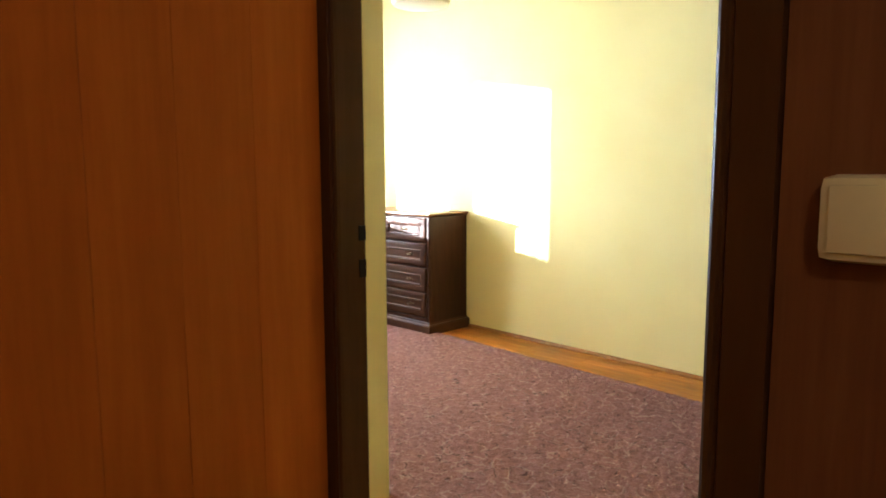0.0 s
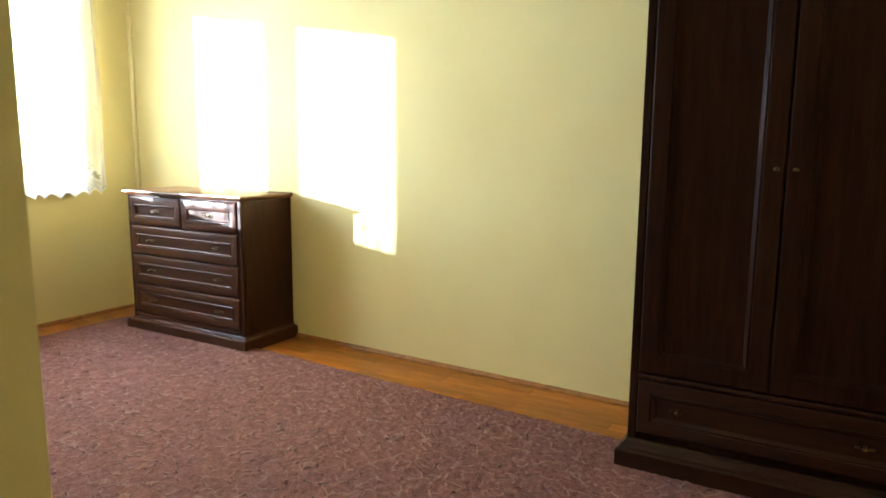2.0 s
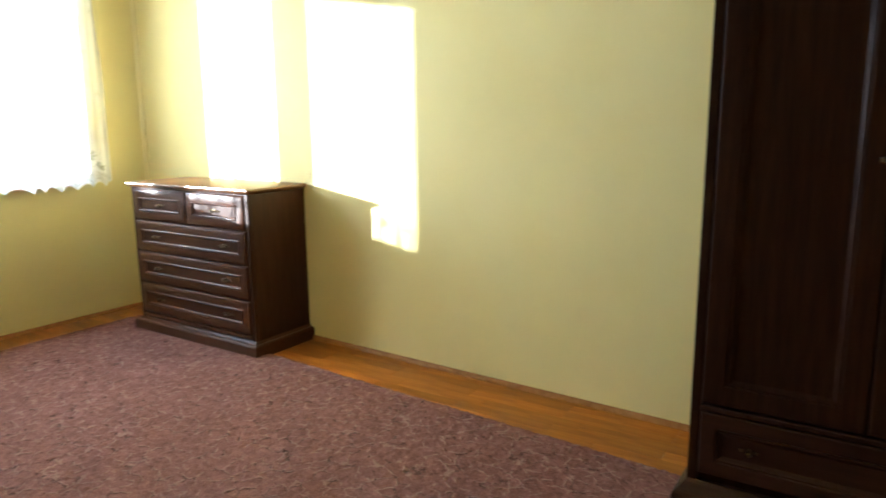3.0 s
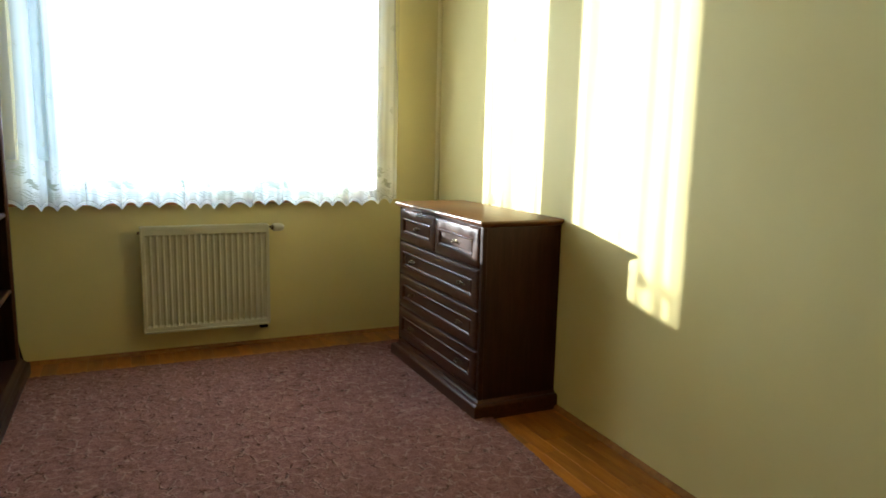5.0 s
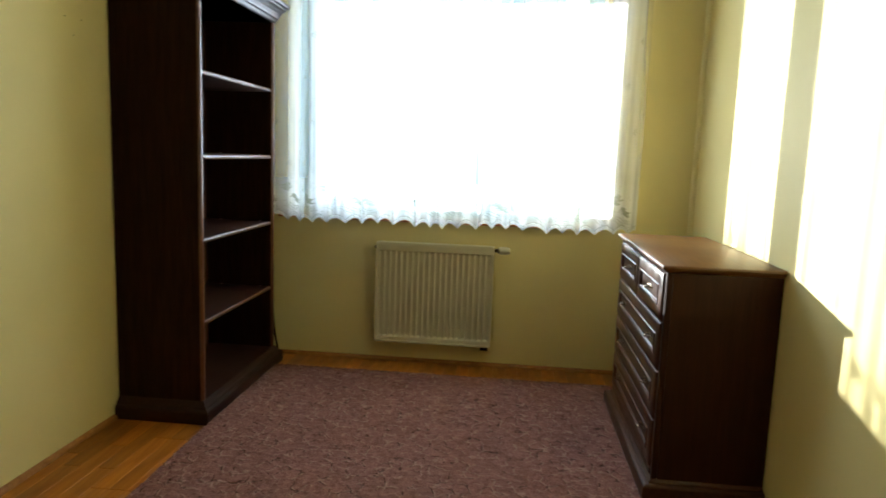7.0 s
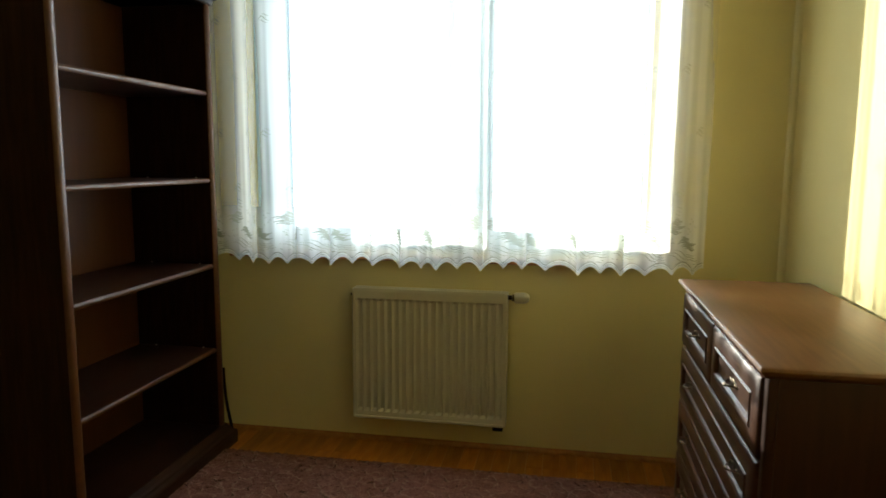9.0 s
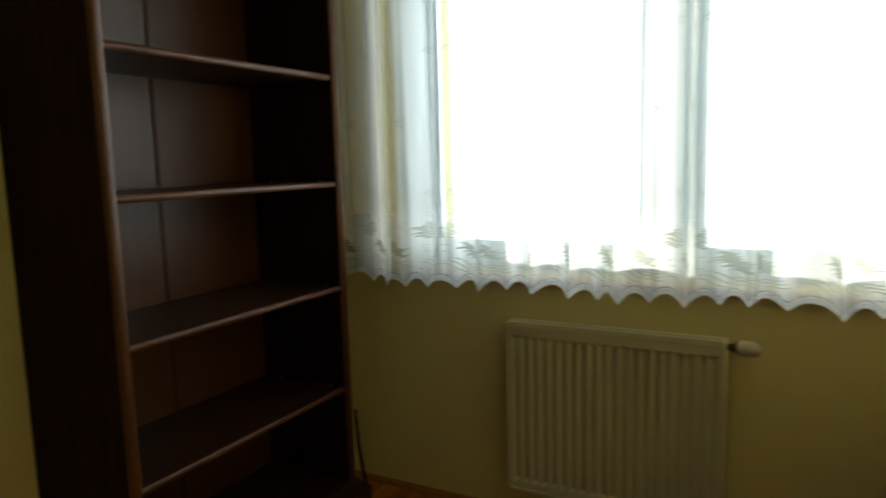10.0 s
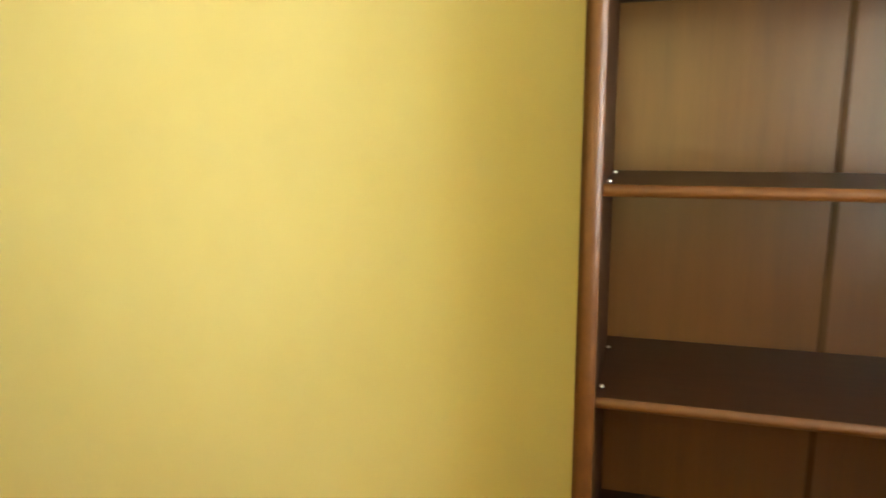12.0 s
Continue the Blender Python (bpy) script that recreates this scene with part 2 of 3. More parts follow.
def loops(bm, rings, close=True):
    """Joins rings of equally many points into a skin, capped at both ends."""
    made = [[bm.verts.new(p) for p in r] for r in rings]
    n = len(made[0])
    for a, b in zip(made, made[1:]):
        for k in range(n):
            bm.faces.new((a[k], a[(k + 1) % n], b[(k + 1) % n], b[k]))
    if close:
        bm.faces.new(made[0][::-1])
        bm.faces.new(made[-1])
    return bm


def front_panel(bm, y0, y1, z0, z1, xf, thick, rail, recess):
    """A framed front that looks along -x, its middle sunk behind a small moulding."""
    steps = [(0, thick), (0, 0.006), (0.002, 0.002), (0.006, 0), (rail, 0), (rail + 0.003, 0.004), (rail + 0.009, 0.0025),
             (rail + 0.014, 0.006), (rail + 0.022, recess)]
    rings = [[(xf + d, y, z) for y, z in ((y0 + i, z0 + i), (y1 - i, z0 + i), (y1 - i, z1 - i), (y0 + i, z1 - i))] for i, d in steps]
    return loops(bm, rings)


def stack(bm, x0, x1, y0, y1, steps, front=-1):
    """A moulded course round the front and both ends of a cabinet: (height, outset) steps; front: which way it looks along x."""
    rings = []
    for z, o in steps:
        a, b = (x0 - o, x1) if front < 0 else (x0, x1 + o)
        rings.append([(a, y0 - o, z), (b, y0 - o, z), (b, y1 + o, z), (a, y1 + o, z)])
    return loops(bm, rings)


def lathe(bm, centre, axis, profile, n=14):
    """Turned shape: profile of (distance along axis, radius)."""
    c, a = Vector(centre), Vector(axis).normalized()
    u = a.orthogonal().normalized()
    w = a.cross(u)
    rings = [[c + a * d + (u * math.cos(k * math.tau / n) + w * math.sin(k * math.tau / n)) * max(r, 0.0004) for k in range(n)] for d, r in profile]
    return loops(bm, rings)


def thing(name, at, label, category, group="", kind=""):
    ob = new(name)
    ob.location = at
    ob.empty_display_size = 0.1
    ORIGIN[ob.name] = Vector(at)
    return tagged(ob, label, category, group, kind)


def part(name, bm, material, parent=None, label="", smooth=False, origin=None):
    bmesh.ops.recalc_face_normals(bm, faces=bm.faces[:])
    base = ORIGIN.get(parent.name, Vector()) if parent else Vector(origin or (0, 0, 0))
    bmesh.ops.translate(bm, verts=bm.verts[:], vec=-base)
    me = bpy.data.meshes.new(name)
    bm.to_mesh(me)
    bm.free()
    me.materials.append(material)
    if smooth:
        for f in me.polygons:
            f.use_smooth = True
        me.set_sharp_from_angle(angle=radians(38))
    ob = new(name, me)
    ORIGIN[ob.name] = base
    if parent:
        ob.parent = parent
    else:
        ob.location = base
    if label:
        tagged(ob, label)
    return ob


def B():
    return bmesh.new()


def setting(name, bm, material, label, category):
    return tagged(part(name, bm, material), label, category, kind="structure")


# ---- the room's shell ----
WY, LX, DX, SY, TOP = 5.315, 1.262, 1.12, -0.55, 2.62
HALL_X, HALL_Y, STEP_Y = 0.998, 1.45, 2.2


def east(y):
    """The east wall stands a little askew."""
    return 4.0 + 0.040 * (y - 4.4)

WIN = (1.69, 3.49, 0.87, 2.22)
DOOR = (0.641, 1.40, 2.04)

bm = B()
ya, yb = SY - 0.2, WY + 0.635
loops(bm, [[(east(ya), ya, z), (4.4, ya, z), (4.4, yb, z), (east(yb), yb, z)] for z in (-0.2, TOP + 0.2)])
setting("wall_east", bm, YELLOW, "pale yellow painted plaster wall catching low sun", "wall")
bm = B()
for x0, x1, z0, z1 in ((LX - 0.3, WIN[0], -0.2, TOP + 0.2), (WIN[1], east(WY) + 0.004, -0.2, TOP + 0.2), (WIN[0], WIN[1], -0.2, WIN[2]), (WIN[0], WIN[1], WIN[3], TOP + 0.2)):
    box(bm, x0, x1, WY, WY + 0.635, z0, z1)
setting("wall_north", bm, YELLOW, "pale yellow painted wall with a wide window above the radiator", "wall")
bm = B()
box(bm, LX - 0.3, LX, STEP_Y, WY, -0.2, TOP + 0.2)
box(bm, HALL_X + 0.012, 1.066, DOOR[1] + 0.076, STEP_Y, -0.2, TOP + 0.2)
REVEAL = ((1.066, DOOR[1] + 0.008), (1.197, 1.496), (LX, STEP_Y), (1.066, STEP_Y))
loops(bm, [[(x, y, z) for x, y in REVEAL] for z in (-0.2, DOOR[2] + 0.008)])
box(bm, 1.066, DX, DOOR[1] + 0.008, STEP_Y, DOOR[2] + 0.008, TOP + 0.2)
for xa, xb, o in ((HALL_X + 0.012, 1.066, 0.076), (1.066, DX, 0.008)):
    box(bm, xa, xb, SY - 0.2, DOOR[0] - o, -0.2, TOP + 0.2)
    box(bm, xa, xb, DOOR[0] - o, DOOR[1] + o, DOOR[2] + o, TOP + 0.2)
setting("wall_west", bm, YELLOW, "yellow painted plaster wall with the doorway in it", "wall")
# closing wall out of view, set well back to darken the room's rear
bm = B()
box(bm, DX, east(SY), SY - 0.2, SY, -0.2, TOP + 0.2)
setting("wall_south", bm, YELLOW, "yellow painted plaster wall closing the room out of view", "wall")
bm = B()
box(bm, -1.2, 1.066, -2.6, HALL_Y + 0.1, TOP, TOP + 0.15)
box(bm, 1.066, 4.08, SY - 0.1, WY + 0.1, TOP, TOP + 0.15)
setting("ceiling", bm, WHITE, "off-white painted ceiling", "ceiling")

# hall
bm = B()
box(bm, -1.2, -1.0, -2.6, HALL_Y + 0.1, -0.2, TOP)
box(bm, -1.0, HALL_X + 0.012, -2.6, -2.4, -0.2, TOP)
setting("wall_hall", bm, YELLOW, "yellow painted wall of the small hall", "wall")
bm = B()
box(bm, -1.0, HALL_X + 0.010, HALL_Y + 0.028, HALL_Y + 0.1, -0.2, TOP)
hall_wall = setting("wall_hall_end", bm, FRAME_WOOD, "hall wall clad in orange-brown varnished wooden boards", "wall")
bm = B()
box(bm, HALL_X, HALL_X + 0.012, -2.4, DOOR[0] - 0.078, 0.0, TOP)
setting("wall_hall_side", bm, BROWN_BOARDS, "dark brown panelled hall wall beside the doorway", "wall")

# ground outside
bm = B()
bmesh.ops.create_grid(bm, x_segments=8, y_segments=8, size=400)
bmesh.ops.translate(bm, verts=bm.verts[:], vec=(0, 0, -3.4))
setting("ground", bm, EARTH, "flat grassy ground far below the window", "ground")

# glowing slab added beyond the window, standing for blown-out daylight
m, t, p = nodes_of("daylight_glow")
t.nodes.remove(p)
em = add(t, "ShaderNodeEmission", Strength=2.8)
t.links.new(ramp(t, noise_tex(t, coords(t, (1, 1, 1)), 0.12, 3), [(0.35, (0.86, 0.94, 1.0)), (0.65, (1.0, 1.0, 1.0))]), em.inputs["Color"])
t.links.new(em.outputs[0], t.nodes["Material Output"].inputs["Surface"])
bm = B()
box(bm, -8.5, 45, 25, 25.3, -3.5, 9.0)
# kept low to the west, so that it doesn't block the sun
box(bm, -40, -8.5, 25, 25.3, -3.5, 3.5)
setting("backdrop", bm, m, "plain glowing backdrop standing for blown-out daylight beyond the window", "backdrop")

# floor
bm = B()
box(bm, -1.2, DX, -2.6, HALL_Y + 0.1, -0.2, -0.012)
box(bm, DX, 4.08, SY - 0.1, WY, -0.2, -0.012)
floor = setting("floor", bm, PARQUET, "warm orange-brown oak parquet floor", "floor")

# quarter-round moulding along the walls
def moulding(path, inward):
    bm = B()
    (x0, y0), (x1, y1) = path
    prof = [(0, 0), (0.018, 0), (0.0175, 0.007), (0.014, 0.014), (0.007, 0.019), (0, 0.021)]
    loops(bm, [[(x + inward[0] * a, y + inward[1] * a, z) for a, z in prof] for x, y in ((x0, y0), (x1, y1))])
    tagged(part("baseboard", bm, MOULD), "narrow quarter-round wooden moulding along the wall", "baseboard", kind="structure")


moulding(((east(1.53), 1.53), (east(WY), WY)), (-1, 0))
moulding(((LX, WY), (east(WY) - 0.02, WY)), (0, -1))
moulding(((LX, STEP_Y), (LX, 4.2)), (1, 0))

# ---- door frame ----
door_frame = thing("door_1", (1.0, 1.0, 0), "dark brown wooden door frame, its door standing out of sight", "door frame", kind="structure")


def jamb_profile(side, z0, z1):
    y = DOOR[1] if side > 0 else DOOR[0]
    s = side
    pts = [(HALL_X - 0.010, y + s * 0.075), (HALL_X - 0.010, y + s * 0.022), (HALL_X - 0.004, y + s * 0.019), (HALL_X - 0.004, y + s * 0.014), (HALL_X - 0.012, y + s * 0.012),
           (HALL_X - 0.013, y + s * 0.006), (HALL_X - 0.009, y + s * 0.001), (HALL_X - 0.002, y), (1.012, y), (1.013, y + s * 0.006), (1.063, y + s * 0.006), (1.064, y + s * 0.075)]
    bm = B()
    loops(bm, [[(px, py, z) for px, py in pts] for z in (z0, z1)])
    return bm


part("jamb", jamb_profile(1, 0, DOOR[2]), FRAME_WOOD, door_frame)
part("jamb", jamb_profile(-1, 0, DOOR[2]), FRAME_WOOD, door_frame)
bm = B()
box(bm, HALL_X - 0.012, 1.064, DOOR[0] - 0.075, DOOR[1] + 0.075, DOOR[2], DOOR[2] + 0.075, 0.004)
part("head", bm, FRAME_WOOD, door_frame)
for z0, z1 in ((1.052, 1.083), (0.974, 1.012)):
    bm = B()
    box(bm, 1.046, 1.0638, DOOR[1] + 0.0035, DOOR[1] + 0.010, z0, z1, 0.001)
    part("strike_plate", bm, STEEL, door_frame, "black steel strike plate")

# light switch
switch = thing("light_switch", (HALL_X, 0.47, 1.145), "cream plastic light switch on the brown hall wall", "light switch")
bm = B()
box(bm, HALL_X - 0.034, HALL_X, 0.425, 0.515, 1.098, 1.192, 0.016)
part("housing", bm, CREAM, switch, smooth=True)
bm = B()
box(bm, HALL_X - 0.037, HALL_X - 0.030, 0.437, 0.503, 1.109, 1.181, 0.003)
part("rocker", bm, CREAM, switch, smooth=True)

# assumed hall ceiling lamp, never in view, to account for the fill light
assumed_hall_lamp = thing("assumed_ceiling_lamp", (-0.45, -0.55, TOP), "plain round ceiling lamp, assumed out of view in the hall", "lamp")
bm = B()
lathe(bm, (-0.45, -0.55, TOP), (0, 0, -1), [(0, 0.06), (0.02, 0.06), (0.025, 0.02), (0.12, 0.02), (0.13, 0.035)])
part("rose", bm, ENAMEL, assumed_hall_lamp, smooth=True)

# ---- window ----
WF = 5.49
window = thing("window_1", (2.59, WF, WIN[2]), "white plastic two-sash window with a sky-blue tint, overexposed by daylight", "window", kind="structure")
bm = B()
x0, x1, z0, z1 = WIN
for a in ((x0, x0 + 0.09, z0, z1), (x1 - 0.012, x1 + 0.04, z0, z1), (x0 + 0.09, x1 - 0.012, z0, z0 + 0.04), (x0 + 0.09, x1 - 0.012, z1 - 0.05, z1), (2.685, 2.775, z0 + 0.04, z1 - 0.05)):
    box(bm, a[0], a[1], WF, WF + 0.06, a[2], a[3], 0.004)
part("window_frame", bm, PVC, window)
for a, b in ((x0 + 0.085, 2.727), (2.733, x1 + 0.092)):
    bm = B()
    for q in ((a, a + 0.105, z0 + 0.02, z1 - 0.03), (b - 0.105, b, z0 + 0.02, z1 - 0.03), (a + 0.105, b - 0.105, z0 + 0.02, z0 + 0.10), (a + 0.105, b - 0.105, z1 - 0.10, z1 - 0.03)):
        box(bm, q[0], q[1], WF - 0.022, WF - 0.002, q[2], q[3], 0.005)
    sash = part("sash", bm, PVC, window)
    bm = B()
    box(bm, a + 0.107, b - 0.107, WF - 0.014, WF - 0.008, z0 + 0.102, z1 - 0.102)
    pane = part("pane", bm, GLASS, sash)
    pane.visible_shadow = False
bm = B()
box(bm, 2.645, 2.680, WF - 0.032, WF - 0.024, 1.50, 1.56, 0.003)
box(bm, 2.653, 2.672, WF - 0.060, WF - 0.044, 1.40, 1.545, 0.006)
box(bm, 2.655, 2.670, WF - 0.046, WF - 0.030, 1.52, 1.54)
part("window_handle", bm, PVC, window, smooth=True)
bm = B()
box(bm, x0 - 0.05, x1 + 0.05, WY - 0.040, WY - 0.001, 0.845, 0.868, 0.006)
box(bm, x0 + 0.002, x1 - 0.002, WY - 0.001, WF - 0.03, 0.848, 0.868)
part("window_sill", bm, SILL_WOOD, window, "orange-brown wooden sill")

# ---- curtain ----
CX0, CX1, CZ0, CZ1 = 1.56, 3.715, 0.852, 2.50


def drape(x, z, off=0.0):
    """Where the flat cloth's point hangs once gathered into soft, partly overlapping folds."""
    turn = math.tau * x / 0.172 + 1.3 * math.sin(x * 5.1 + 0.4) + 0.6 * math.sin(x * 12.7)
    flat = 1.0 - 0.7 * min(1.0, max(0.0, (x - 3.36) / 0.12))
    gather = (0.024 + 0.012 * math.sin(x * 6.3 + 1.0)) * flat
    sway = 1.0 + 0.35 * (CZ1 - z) / (CZ1 - CZ0)
    y = 5.200 + (0.017 * flat * math.cos(turn) + 0.008 * math.sin(x * 19.0 + 1.0)) * sway + off
    return Vector((x + gather * math.sin(turn) + 0.004 * math.sin(z * 3 + x * 4), y, z))


def hem_z(x):
    return CZ0 - 0.024 + 0.034 * abs(math.sin(math.pi * x / 0.094 + 0.5 * math.sin(x * 7.0) + 0.5 * math.sin(x * 17.0))) ** 0.85 + 0.006 * math.sin(x * 9.0)


curtain = thing("net_curtain", (2.64, 5.205, CZ0), "white sheer net curtain with embroidered leaf border and scalloped hem", "curtain")
NX = 620


def sheet(z_low, z_high, nz, off=0.0):
    bm = B()
    rows = []
    for k in range(nz + 1):
        row = []
        for i in range(NX + 1):
            x = CX0 + (CX1 - CX0) * i / NX
            hung = drape(x, CZ0).x
            zl = z_low(hung)
            z = zl + (z_high(hung) - zl) * k / nz
            row.append(bm.verts.new(drape(x, z, off)))
        rows.append(row)
    for a, b in zip(rows, rows[1:]):
        for i in range(NX):
            bm.faces.new((a[i], a[i + 1], b[i + 1], b[i]))
    return bm


part("voile", sheet(lambda x: hem_z(x) + 0.020, lambda x: CZ1, 26), VOILE, curtain, smooth=True)
part("hem", sheet(hem_z, lambda x: hem_z(x) + 0.020, 1), HEM, curtain, "dense scalloped white hem", smooth=True)


def on_cloth(x, z):
    return drape(x, z, -0.0025)


def thread(bm, x0, x1, zf, w):
    n = max(3, int((x1 - x0) / 0.006))
    a = [bm.verts.new(on_cloth(x0 + (x1 - x0) * k / n, zf(x0 + (x1 - x0) * k / n) - w / 2)) for k in range(n + 1)]
    b = [bm.verts.new(on_cloth(x0 + (x1 - x0) * k / n, zf(x0 + (x1 - x0) * k / n) + w / 2)) for k in range(n + 1)]
    for k in range(n):
        bm.faces.new((a[k], a[k + 1], b[k + 1], b[k]))


def stroke(bm, x, z, length, width, turn=0.0):
    """One wavy stitch of thread, thicker in the middle."""
    n = 5
    low, high = [], []
    for k in range(n + 1):
        s = k / n
        u, v = (s - 0.5) * length, 0.10 * length * math.sin(s * 6.0)
        w = width * (0.35 + 0.65 * math.sin(math.pi * s))
        for side, row in ((-1, low), (1, high)):
            a, b = u, v + side * w * 0.5
            row.append(bm.verts.new(on_cloth(x + a * math.cos(turn) - b * math.sin(turn), z + a * math.sin(turn) + b * math.cos(turn))))
    for k in range(n):
        bm.faces.new((low[k], low[k + 1], high[k + 1], high[k]))


def hatched_leaf(bm, x, z, size, lean):
    """An ivy-like leaf laid out in rows of short stitches."""
    n = 9
    for k in range(n):
        s = (k + 0.5) / n
        w = size * (0.28 + 0.72 * math.sin(math.pi * s ** 0.8)) * (1.0 + 0.30 * math.sin(s * 15.0))
        stroke(bm, x + lean * (s - 0.5) * size + rng.uniform(-0.003, 0.003), z + (s - 0.5) * size * 0.95, w, size / n * 1.05, rng.uniform(-0.2, 0.1))


rng = random.Random(4)
bm = B()
x = CX0 + 0.03
while x < CX1 - 0.06:
    z = CZ0
    hatched_leaf(bm, x, z + 0.178, rng.uniform(0.050, 0.060), 0.3)
    hatched_leaf(bm, x + 0.046, z + 0.112, rng.uniform(0.050, 0.062), -0.4)
    for k in range(4):
        stroke(bm, x + 0.012 + rng.uniform(-0.006, 0.006), z + 0.212 + 0.014 * k, 0.020, 0.0028, -0.2)
    for k in range(7):
        stroke(bm, x + 0.062 + rng.uniform(-0.016, 0.016), z + 0.150 + 0.010 * k, rng.uniform(0.006, 0.012), 0.0026, rng.uniform(-0.6, 0.6))
    for k in range(5):
        stroke(bm, x + rng.uniform(-0.04, 0.0), z + rng.uniform(0.09, 0.14), rng.uniform(0.006, 0.012), 0.0026, rng.uniform(-0.6, 0.6))
    for d in (0.0, 0.010, 0.020):
        stroke(bm, x + 0.01 + d, z + 0.052 + d, 0.066, 0.0030, -0.32)
        stroke(bm, x + 0.068 - d * 0.5, z + 0.046 + d, 0.044, 0.0026, 0.12)
    for k in range(6):
        stroke(bm, x + rng.uniform(-0.02, 0.09), z + rng.uniform(0.020, 0.042), 0.009, 0.0025, rng.uniform(-0.5, 0.5))
    x += 0.118
thread(bm, CX0 + 0.005, CX1 - 0.005, lambda q: hem_z(drape(q, CZ0).x) + 0.021, 0.0035)
thread(bm, CX0 + 0.005, CX1 - 0.005, lambda q: hem_z(drape(q, CZ0).x) + 0.011, 0.0014)
z = 1.15
row = 0
while z < 2.4:
    x = CX0 + 0.04 + (0.06 if row % 2 else 0.0)
    while x < CX1 - 0.04:
        for k in range(4):
            stroke(bm, x + 0.006 * (k % 2), z + 0.009 * k, 0.024 - 0.002 * k, 0.0034, -0.35)
        stroke(bm, x - 0.010, z + 0.012, 0.020, 0.003, 1.2)
        x += 0.118
    z += 0.24
    row += 1
part("embroidery", bm, THREAD, curtain, "grey-green embroidered leaf sprigs")
rail = thing("curtain_rail", (2.64, 5.21, CZ1), "plain white ceiling curtain rail", "curtain rail")
bm = B()
box(bm, CX0 - 0.05, CX1 + 0.1, 5.185, 5.225, CZ1, TOP, 0.003)
part("track", bm, ENAMEL, rail)

# ---- radiator ----
RA = (2.245, 2.930, 0.135, 0.735)
RF = 5.222
radiator = thing("radiator", (2.59, 5.26, RA[2]), "cream enamelled steel panel radiator under the window", "radiator")
bm = B()
n, pitch = 20, (RA[1] - RA[0] - 0.03) / 20
zs = [RA[2] + 0.012, RA[2] + 0.034, RA[2] + 0.046, RA[3] - 0.062, RA[3] - 0.050, RA[3] - 0.024]
prof = [(RA[0] + 0.008, 0.0)]
for k in range(n):
    c = RA[0] + 0.015 + pitch * (k + 0.5)
    prof += [(c - pitch * 0.46, 0.0), (c - pitch * 0.20, 0.015), (c + pitch * 0.20, 0.015), (c + pitch * 0.46, 0.0)]
prof.append((RA[1] - 0.008, 0.0))
rows = []
for z in zs:
    flat = z in (zs[0], zs[1], zs[4], zs[5])
    rows.append([bm.verts.new((px, RF + (0.0 if flat else d), z)) for px, d in prof])
for a, b in zip(rows, rows[1:]):
    for i in range(len(prof) - 1):
        bm.faces.new((a[i], a[i + 1], b[i + 1], b[i]))
part("front_plate", bm, ENAMEL, radiator)
bm = B()
box(bm, RA[0], RA[0] + 0.010, RF - 0.002, RF + 0.066, RA[2] + 0.004, RA[3] - 0.008, 0.003)
part("side_cover", bm, ENAMEL, radiator)
bm = B()
box(bm, RA[1] - 0.010, RA[1], RF - 0.002, RF + 0.066, RA[2] + 0.004, RA[3] - 0.008, 0.003)
part("side_cover", bm, ENAMEL, radiator)
bm = B()
box(bm, RA[0] + 0.010, RA[1] - 0.010, RF - 0.004, RF + 0.004, RA[3] - 0.024, RA[3] - 0.004, 0.002)
box(bm, RA[0] + 0.010, RA[1] - 0.010, RF - 0.004, RF + 0.004, RA[2] + 0.002, RA[2] + 0.014, 0.002)
box(bm, RA[0] + 0.010, RA[1] - 0.010, RF + 0.055, RF + 0.064, RA[2] + 0.004, RA[3] - 0.010)
part("rim", bm, ENAMEL, radiator)
bm = B()
for k in range(46):
    gx = RA[0] + 0.014 + k * (RA[1] - RA[0] - 0.028) / 45
    box(bm, gx - 0.0025, gx + 0.0025, RF + 0.004, RF + 0.055, RA[3] - 0.010, RA[3] - 0.004)
box(bm, RA[0] + 0.010, RA[1] - 0.010, RF + 0.026, RF + 0.034, RA[3] - 0.009, RA[3] - 0.003)
part("top_grille", bm, ENAMEL, radiator)
for bx in (RA[0] + 0.11, RA[1] - 0.11):
    bm = B()
    box(bm, bx, bx + 0.03, RF + 0.064, WY + 0.002, RA[2] + 0.08, RA[3] - 0.08)
    part("bracket", bm, ENAMEL, radiator)
bm = B()
lathe(bm, (RA[1] + 0.002, RF + 0.032, RA[3] - 0.028), (1, 0, 0), [(0, 0.010), (0.016, 0.010), (0.018, 0.016), (0.026, 0.016)])
part("valve_body", bm, BRASS, radiator, "small metal valve body", smooth=True)
bm = B()
lathe(bm, (RA[1] + 0.028, RF + 0.032, RA[3] - 0.028), (1, 0, 0), [(0, 0.019), (0.004, 0.023), (0.035, 0.024), (0.052, 0.021), (0.062, 0.014), (0.064, 0.004)], 18)
part("thermostat_head", bm, CREAM, radiator, "cream plastic thermostat knob", smooth=True)
bm = B()
lathe(bm, (RA[0] - 0.014, RF + 0.032, RA[3] - 0.040), (1, 0, 0), [(0, 0.005), (0.004, 0.008), (0.016, 0.008)])
part("air_vent", bm, BRASS, radiator, smooth=True)
bm = B()
box(bm, RA[1] - 0.058, RA[1] - 0.012, RF + 0.012, RF + 0.050, RA[2] - 0.022, RA[2] + 0.004, 0.004)
lathe(bm, (RA[1] - 0.030, RF + 0.032, RA[2] - 0.010), (0, 1, 0), [(0, 0.008), (WY - RF - 0.032, 0.008)])
part("return_valve", bm, STEEL, radiator, "dark return valve under the corner")


